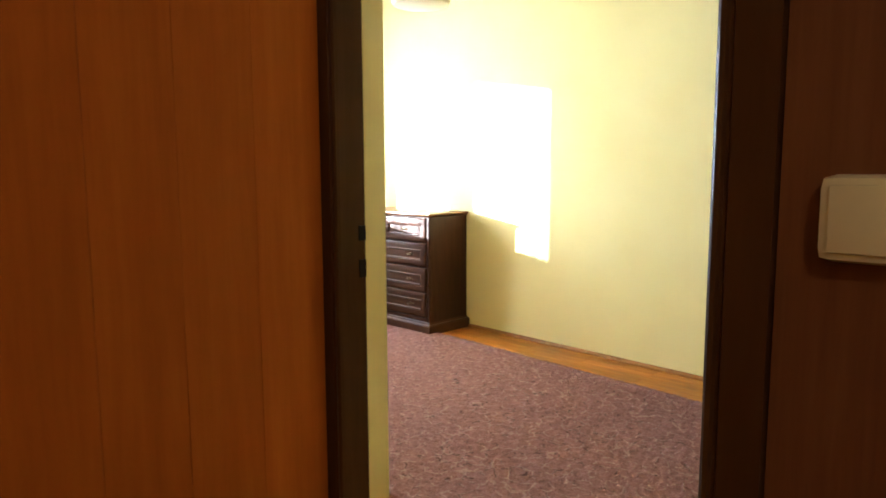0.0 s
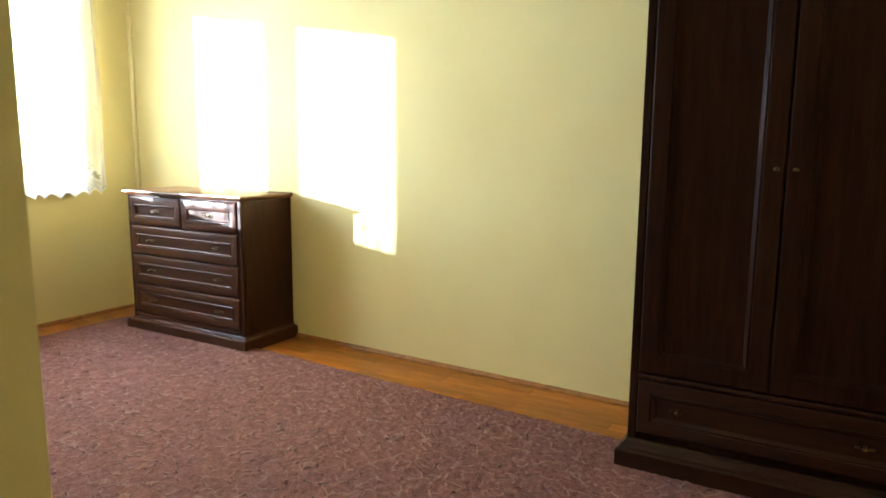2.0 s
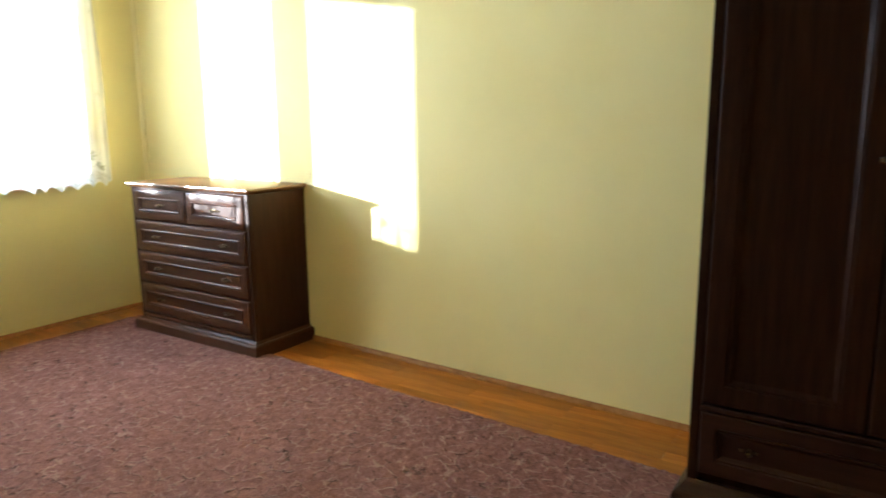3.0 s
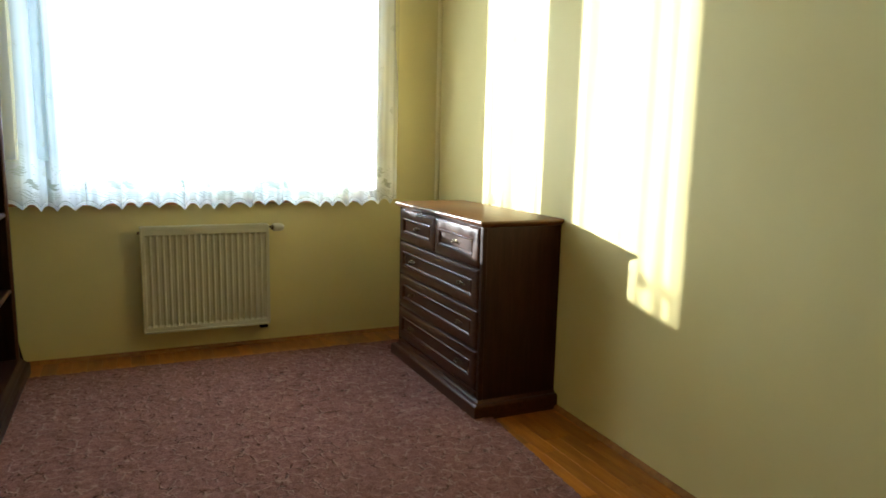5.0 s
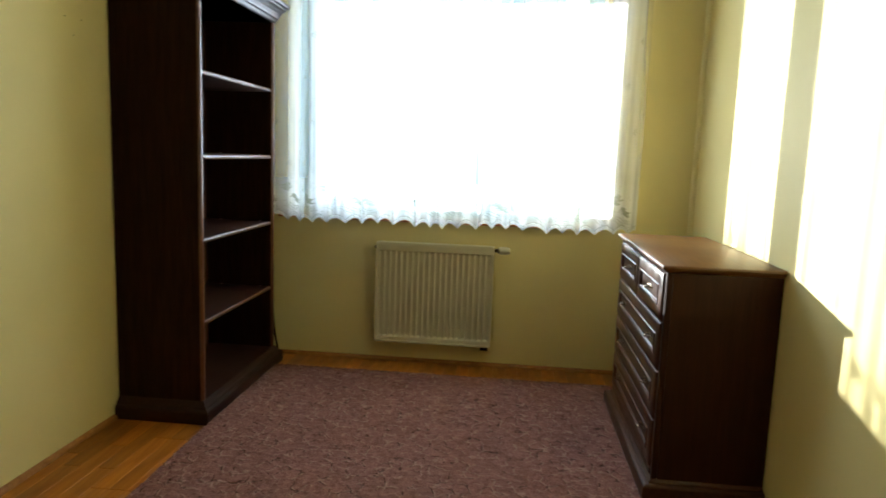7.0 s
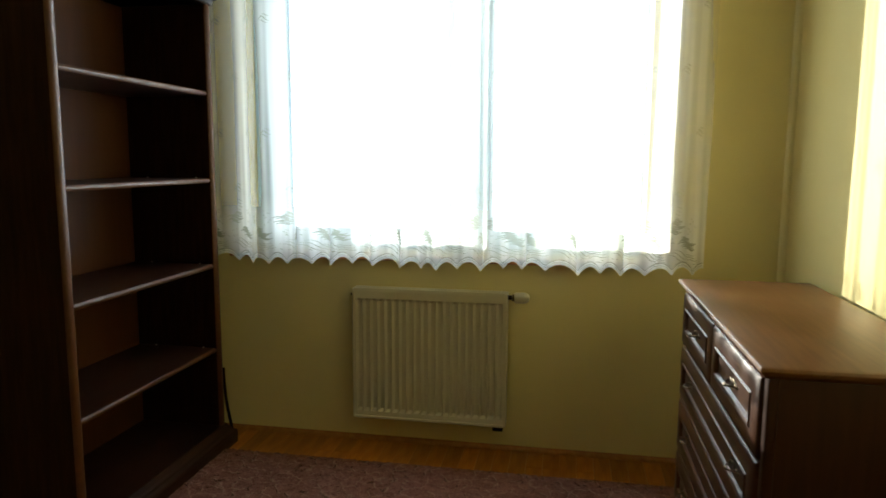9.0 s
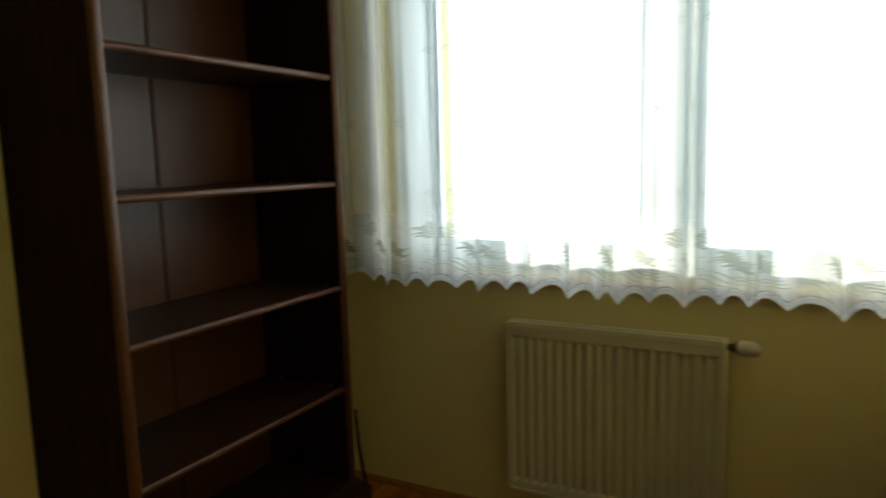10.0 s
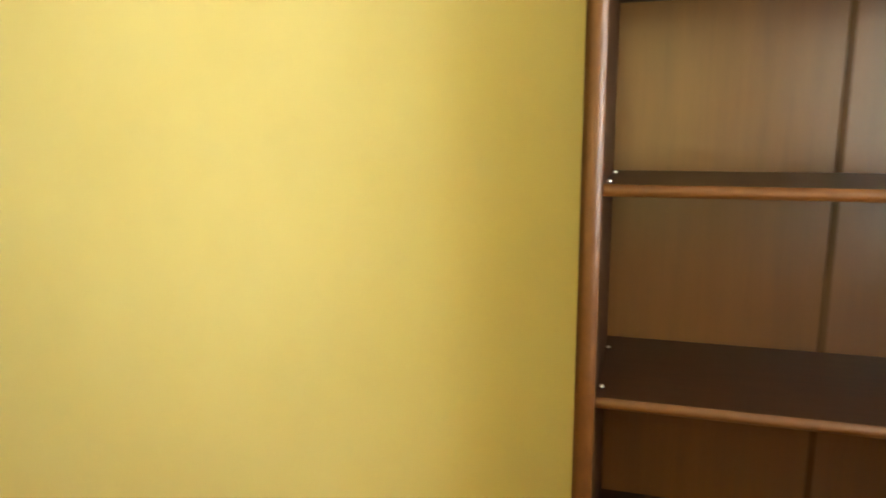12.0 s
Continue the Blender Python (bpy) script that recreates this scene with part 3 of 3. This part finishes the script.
# riser pipes
def riser(x, y, r, label):
    p = thing("heating_pipe", (x, y, 0), label, "pipe", "heating pipes")
    bm = B()
    lathe(bm, (x, y, 0), (0, 0, 1), [(0, r), (TOP, r)], 16)
    part("tube", bm, PIPE, p, smooth=True)


riser(4.029, 5.308, 0.017, "vertical heating pipe painted yellow in the room corner")
riser(1.520, 5.285, 0.011, "thin vertical heating pipe painted yellow beside the window")

# ---- chest of drawers ----
def knob(parent, x, y, z, r=0.011, plate=False):
    bm = B()
    lathe(bm, (x, y, z), (-1, 0, 0), [(-0.002, r * 0.95), (0.002, r * 0.95), (0.003, r * 0.45), (0.011, r * 0.40), (0.014, r * 0.8), (0.019, r), (0.024, r * 0.85), (0.027, r * 0.3)], 12)
    if plate:
        rings = []
        for d, k in ((-0.002, 1.0), (0.002, 1.0), (0.0035, 0.86)):
            rings.append([(x - d, y + 0.029 * k * math.cos(q * math.tau / 20), z + 0.0085 * k * math.sin(q * math.tau / 20) * (0.7 + 0.3 * math.cos(2 * q * math.tau / 20))) for q in range(20)])
        loops(bm, rings)
    part("knob", bm, BRASS, parent, "small aged brass pull" if plate else "aged brass knob", smooth=True)


def drawer_front(bm, y0, y1, z0, z1, xf):
    """A drawer front that looks along -x: a pillowed border, a fine bead and a sunk middle."""
    steps = [(0, 0.023), (0, 0.012), (0.002, 0.0085), (0.006, 0.0050), (0.012, 0.0022), (0.020, 0.0005), (0.030, 0), (0.042, 0.0006), (0.047, 0.0018), (0.0482, 0.0040),
             (0.0500, 0.0008), (0.0530, -0.0012), (0.0560, 0.0000), (0.0590, 0.0045), (0.0630, 0.0100)]
    rings = [[(xf + d, y, z) for y, z in ((y0 + i, z0 + i), (y1 - i, z0 + i), (y1 - i, z1 - i), (y0 + i, z1 - i))] for i, d in steps]
    return loops(bm, rings)


def pull(parent, x, y, z):
    """A cast pull: a lobed back plate, two studs and a bowed grip with a swelling in the middle."""
    bm = B()
    for a, ry, rz in ((0.0, 0.013, 0.011), (-0.024, 0.010, 0.0065), (0.024, 0.010, 0.0065), (-0.036, 0.0055, 0.0038), (0.036, 0.0055, 0.0038)):
        rings = [[(x - d, y + a + ry * k * math.cos(q * math.tau / 14), z + rz * k * math.sin(q * math.tau / 14)) for q in range(14)]
                 for d, k in ((-0.002, 1.0), (0.0015, 1.0), (0.0032, 0.72))]
        loops(bm, rings)
    plate = part("back_plate", bm, BRASS, parent, "aged brass lobed plate", smooth=True)
    bm = B()
    rings = []
    for k in range(13):
        s = k / 12
        r = 0.0026 + 0.0030 * math.exp(-((s - 0.5) / 0.14) ** 2)
        c = Vector((x - 0.003 - 0.017 * math.sin(math.pi * s) ** 0.6, y + 0.050 * (s - 0.5), z - 0.004 * math.sin(math.pi * s)))
        rings.append([c + Vector((r * math.cos(q * math.tau / 8), 0.0, r * math.sin(q * math.tau / 8))) for q in range(8)])
    loops(bm, rings)
    part("grip", bm, BRASS, parent, "aged brass bowed grip", smooth=True)


CF, CB, CY0, CY1, CH = 3.575, 3.974, 3.805, 4.795, 0.888
chest = thing("chest_of_drawers", (3.78, 4.3, 0), "dark brown wooden chest of drawers with brass knobs, against the wall", "chest of drawers")
for y0 in (CY0, CY1 - 0.022):
    bm = B()
    box(bm, CF + 0.022, CB, y0, y0 + 0.022, 0.07, 0.862)
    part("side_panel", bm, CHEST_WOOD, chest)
bm = B()
box(bm, CB - 0.012, CB - 0.002, CY0 + 0.022, CY1 - 0.022, 0.07, 0.862)
part("back_panel", bm, CHEST_WOOD, chest)
bm = B()
box(bm, CF, CF + 0.022, CY0, CY0 + 0.026, 0.07, 0.862, 0.005)
box(bm, CF, CF + 0.022, CY1 - 0.026, CY1, 0.07, 0.862, 0.005)
box(bm, CF + 0.012, CF + 0.024, CY0 + 0.026, CY1 - 0.026, 0.07, 0.862)
part("front_frame", bm, CHEST_WOOD, chest)
bm = B()
stack(bm, CF, CB, CY0, CY1, [(0.858, 0.0), (0.862, 0.008), (0.868, 0.012), (0.872, 0.018), (0.879, 0.022), (0.885, 0.021), (CH, 0.016)])
part("top", bm, TOP_WOOD, chest, "polished brown wooden top, coloured golden as if reflecting the sunlit wall", smooth=True)
bm = B()
stack(bm, CF, CB, CY0, CY1, [(0.0, 0.033), (0.060, 0.033), (0.066, 0.030), (0.070, 0.023), (0.0715, 0.010), (0.076, 0.008), (0.080, 0.003), (0.084, 0.0)])
part("plinth", bm, DRAWER_WOOD, chest)
bm = B()
box(bm, CF - 0.004, CF + 0.014, CY0 + 0.028, CY1 - 0.028, 0.090, 0.112, 0.005)
part("rail", bm, DRAWER_WOOD, chest)
mid = (CY0 + CY1) / 2
for y0, y1, z0, z1, pulls in ((CY0 + 0.029, mid - 0.004, 0.674, 0.852, (0.5,)), (mid + 0.004, CY1 - 0.029, 0.674, 0.852, (0.5,)),
                              (CY0 + 0.029, CY1 - 0.029, 0.490, 0.668, (0.185, 0.815)), (CY0 + 0.029, CY1 - 0.029, 0.304, 0.484, (0.185, 0.815)),
                              (CY0 + 0.029, CY1 - 0.029, 0.118, 0.298, (0.185, 0.815))):
    bm = B()
    drawer_front(bm, y0, y1, z0, z1, CF - 0.012)
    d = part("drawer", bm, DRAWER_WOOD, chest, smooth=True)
    for k in pulls:
        pull(d, CF - 0.003, y0 + (y1 - y0) * k, (z0 + z1) / 2)

# ---- wardrobe ----
WX, WB, WY0, WY1 = 3.298, 3.852, 0.632, 1.545
wardrobe = thing("wardrobe", (3.6, 1.06, 0), "tall dark brown wooden two-door wardrobe with a bottom drawer", "wardrobe")
for y0 in (WY0, WY1 - 0.022):
    bm = B()
    box(bm, WX + 0.022, WB, y0, y0 + 0.022, 0.06, 1.95)
    part("side_panel", bm, DARK_Z, wardrobe)
bm = B()
box(bm, WX, WX + 0.022, WY0, WY0 + 0.030, 0.06, 1.95, 0.005)
box(bm, WX, WX + 0.022, WY1 - 0.030, WY1, 0.06, 1.95, 0.005)
box(bm, WX + 0.014, WX + 0.024, WY0 + 0.030, WY1 - 0.030, 0.06, 1.95)
box(bm, WB - 0.012, WB - 0.002, WY0 + 0.022, WY1 - 0.022, 0.06, 1.95)
part("front_frame", bm, DARK_Z, wardrobe)
mid = (WY0 + WY1) / 2
for y0, y1, k in ((WY0 + 0.033, mid - 0.002, 0.94), (mid + 0.002, WY1 - 0.033, 0.06)):
    bm = B()
    front_panel(bm, y0, y1, 0.372, 1.925, WX - 0.010, 0.022, 0.062, 0.011)
    d = part("door", bm, DARK_Z, wardrobe)
    knob(d, WX - 0.010, y0 + (y1 - y0) * k, 1.105, 0.010)
bm = B()
box(bm, WX - 0.012, WX + 0.014, WY0 + 0.032, WY1 - 0.032, 0.350, 0.366, 0.004)
part("rail", bm, DARK_Y, wardrobe)
bm = B()
front_panel(bm, WY0 + 0.033, WY1 - 0.033, 0.145, 0.345, WX - 0.010, 0.022, 0.045, 0.010)
d = part("drawer", bm, DARK_Y, wardrobe)
for k in (0.19, 0.81):
    knob(d, WX - 0.001, WY0 + (WY1 - WY0) * k, 0.246, 0.010, True)
bm = B()
stack(bm, WX, WB, WY0, WY1, [(0.0, 0.034), (0.070, 0.034), (0.078, 0.030), (0.084, 0.020), (0.092, 0.016), (0.104, 0.006), (0.116, 0.0)])
part("plinth", bm, DARK_Y, wardrobe)
bm = B()
CORNICE = [(1.925, 0.0), (1.930, 0.006), (1.945, 0.010), (1.950, 0.018), (1.962, 0.021), (1.975, 0.026), (1.990, 0.038), (2.000, 0.050), (2.008, 0.052), (2.012, 0.062), (2.030, 0.064), (2.036, 0.058)]
stack(bm, WX, WB, WY0, WY1, CORNICE)
part("cornice", bm, DARK_Y, wardrobe)

# ---- bookcase ----
BX, BB, BY0, BY1 = 1.668, 1.268, 4.197, 5.134
bookcase = thing("bookcase", (1.5, 4.67, 0), "tall dark brown open wooden bookcase with empty shelves", "bookcase")


def upright(y0, y1):
    bm = B()
    box(bm, BB, BX - 0.0125, y0, y1, 0.06, 1.95)
    panel = part("side_panel", bm, DARK_Z, bookcase)
    bm = B()
    prof = [(BX - 0.012, y0), (BX - 0.008, y0), (BX - 0.003, y0 + 0.004), (BX, y0 + 0.011), (BX, y1 - 0.011), (BX - 0.003, y1 - 0.004), (BX - 0.008, y1), (BX - 0.012, y1)]
    loops(bm, [[(px, py, z) for px, py in prof] for z in (0.06, 1.95)])
    part("lipping", bm, LIPPING, panel, "rounded lighter brown edge strip", smooth=True)


upright(BY0, BY0 + 0.035)
upright(BY1 - 0.035, BY1)
for a, b in ((BY0 + 0.035, 4.664), (4.672, BY1 - 0.035)):
    bm = B()
    box(bm, BB + 0.006, BB + 0.012, a, b, 0.07, 1.94, 0.001)
    part("back_board", bm, BACKING, bookcase, "smooth brown back board")
bm = B()
box(bm, BB + 0.001, BB + 0.006, BY0 + 0.035, BY1 - 0.035, 0.07, 1.94)
part("back_batten", bm, DARK_Z, bookcase)
bm = B()
box(bm, BB + 0.0125, BB + 0.0145, 4.661, 4.675, 0.087, 1.924, 0.0009)
part("joint_strip", bm, FRAME_WOOD, bookcase, "matt brown joint strip")
for z in (1.572, 1.206, 0.833, 0.457):
    bm = B()
    box(bm, BB + 0.013, BX - 0.0205, BY0 + 0.036, BY1 - 0.036, z - 0.020, z)
    shelf = part("shelf", bm, DARK_Y, bookcase)
    bm = B()
    prof = [(BX - 0.020, z - 0.020), (BX - 0.017, z - 0.020), (BX - 0.012, z - 0.016), (BX - 0.010, z - 0.010), (BX - 0.012, z - 0.004), (BX - 0.017, z), (BX - 0.020, z)]
    loops(bm, [[(px, y, pz) for px, pz in prof] for y in (BY0 + 0.036, BY1 - 0.036)])
    part("lipping", bm, LIPPING, shelf, "rounded lighter brown edge strip", smooth=True)
    for y in (BY0 + 0.043, BY1 - 0.043):
        for px in (BX - 0.07, BX - 0.30):
            bm = B()
            lathe(bm, (px, y, z + 0.0002), (0, 0, 1), [(0, 0.0045), (0.003, 0.0045), (0.004, 0.003)], 8)
            part("shelf_pin", bm, STEEL_PIN, bookcase, "bright steel shelf pin")
bm = B()
box(bm, BB + 0.013, BX - 0.006, BY0 + 0.036, BY1 - 0.036, 0.060, 0.086, 0.003)
part("bottom_board", bm, DARK_Y, bookcase)
bm = B()
box(bm, BB + 0.013, BX - 0.004, BY0 + 0.036, BY1 - 0.036, 1.925, 1.945)
part("top_board", bm, DARK_Y, bookcase)
bm = B()
stack(bm, BB, BX, BY0, BY1, [(0.0, 0.038), (0.052, 0.038), (0.060, 0.034), (0.066, 0.024), (0.074, 0.020), (0.082, 0.012), (0.094, 0.004), (0.098, 0.0)], 1)
part("plinth", bm, DARK_Y, bookcase)
bm = B()
stack(bm, BB, BX, BY0, BY1, CORNICE, 1)
part("cornice", bm, DARK_Y, bookcase)

# ---- cable ----
cable = thing("cable", (1.66, 5.19, 0), "dark cable hanging beside the bookcase down to the floor", "cable")
bm = B()
rings = []
for k in range(25):
    s = k / 24
    c = Vector((1.640 + 0.046 * s * s, 5.182, 0.34 - 0.334 * s))
    rings.append([c + Vector((0.007 * math.cos(q * math.tau / 8), 0.007 * math.sin(q * math.tau / 8), 0.0)) for q in range(8)])
loops(bm, rings)
part("cord", bm, STEEL, cable, smooth=True)

# ---- pendant lamp ----
pendant = thing("pendant_lamp", (2.65, 2.9, TOP), "cream fabric drum pendant lamp hanging from the ceiling", "lamp")
bm = B()
lathe(bm, (2.65, 2.9, 2.03), (0, 0, 1), [(0.0, 0.125), (0.006, 0.142), (0.02, 0.15), (0.19, 0.15), (0.20, 0.145)], 36)
part("shade", bm, SHADE, pendant, smooth=True)
bm = B()
lathe(bm, (2.65, 2.9, 2.22), (0, 0, 1), [(0, 0.02), (0.04, 0.018), (0.05, 0.004), (0.35, 0.004), (0.36, 0.045), (TOP - 2.22, 0.05)], 14)
part("cord", bm, ENAMEL, pendant, smooth=True)

# ---- carpet ----
carpet = thing("carpet", (2.6, 3.0, 0), "mauve-brown cut pile carpet with a sculpted pattern on the parquet", "carpet")
bm = B()
nx, ny = 300, 640
grid = []
for j in range(ny + 1):
    v = j / ny
    y = 0.95 + (5.065 - 0.95) * v
    xl, xr = 1.735 - 0.045 * v, 3.455 + 0.265 * v
    row = []
    for i in range(nx + 1):
        u = i / nx
        x = xl + (xr - xl) * u + (0.004 * noise.noise((y * 9, u * 3, 2)) if i in (0, nx) else 0)
        h = 0.012 + 0.0045 * noise.noise((x * 52, y * 52, 0)) + 0.003 * noise.noise((x * 115, y * 115, 5)) + 0.002 * noise.noise((x * 9, y * 9, 3))
        e = min(u, 1 - u, v, 1 - v)
        if e == 0:
            h = -0.001
        row.append(bm.verts.new((x, y, h)))
    grid.append(row)
for a, b in zip(grid, grid[1:]):
    for i in range(nx):
        bm.faces.new((a[i], a[i + 1], b[i + 1], b[i]))
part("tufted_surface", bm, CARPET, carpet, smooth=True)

# ---- old nail holes in the plaster ----
for y, z, r in ((3.917, 1.722, 0.0030), (4.018, 1.724, 0.0026), (3.967, 1.657, 0.0027)):
    hole = thing("nail_hole", (LX, y, z), "small dark plugged nail hole in the yellow wall", "nail hole", "nail holes")
    bm = B()
    lathe(bm, (LX - 0.002, y, z), (1, 0, 0), [(0, r * 0.8), (0.0026, r), (0.0034, r * 0.7), (0.003, r * 0.3)], 10)
    part("plug", bm, FRAME_WOOD, hole, smooth=True)

# ---- hall boards ----
for k in range(11):
    bm = B()
    xr = 0.986 - 0.15 * k
    box(bm, xr - 0.1496, xr, HALL_Y, HALL_Y + 0.024, 0.0, TOP - 0.004, 0.0015)
    part("board", bm, BOARDS, hall_wall)

# ---- parquet strips ----
plank_data = {}


def plank(x0, x1, y0, y1, k):
    key = (round(x1 - x0, 3), round(y1 - y0, 3))
    if key not in plank_data:
        bm = B()
        w, l = (x1 - x0) / 2 - 0.0003, (y1 - y0) / 2 - 0.0003
        c = 0.0008
        loops(bm, [[(a * w, b * l, -0.012) for a, b in ((-1, -1), (1, -1), (1, 1), (-1, 1))],
                   [(a * w, b * l, -c) for a, b in ((-1, -1), (1, -1), (1, 1), (-1, 1))],
                   [(a * (w - c), b * (l - c), 0) for a, b in ((-1, -1), (1, -1), (1, 1), (-1, 1))]])
        bmesh.ops.recalc_face_normals(bm, faces=bm.faces[:])
        me = bpy.data.meshes.new("plank")
        bm.to_mesh(me)
        bm.free()
        me.materials.append(PARQUET)
        plank_data[key] = me
    ob = new("plank", plank_data[key])
    ob.parent = floor
    ob.location = ((x0 + x1) / 2, (y0 + y1) / 2, 0)


def strips(xa, xb, ya, yb, width, length, seed):
    r = random.Random(seed)
    n = max(1, round((xb - xa) / width))
    w = (xb - xa) / n
    for k in range(n):
        y = ya
        first = r.choice((0.15, 0.25, 0.35, length))
        while y < yb - 0.001:
            e = min(yb, y + first)
            if yb - e < 0.1:
                e = yb
            plank(xa + k * w, xa + (k + 1) * w, y, e, k)
            y, first = e, length


strips(LX, 1.82, 2.2, WY, 0.07, 0.45, 1)
strips(3.38, 4.08, 0.45, WY, 0.072, 0.45, 2)
strips(1.82, 3.38, 5.0, WY, 0.072, 0.315, 3)
bm = B()
box(bm, DX, LX, SY, STEP_Y, -0.012, 0)
box(bm, LX, 3.38, SY, 2.2, -0.012, 0)
box(bm, 1.82, 3.38, 2.2, 5.0, -0.012, 0)
box(bm, -1.0, DX, -2.4, HALL_Y, -0.012, 0)
box(bm, 3.38, 4.08, SY, 0.45, -0.012, 0)
tagged(part("planks_hidden", bm, PARQUET, floor), kind="stuff")
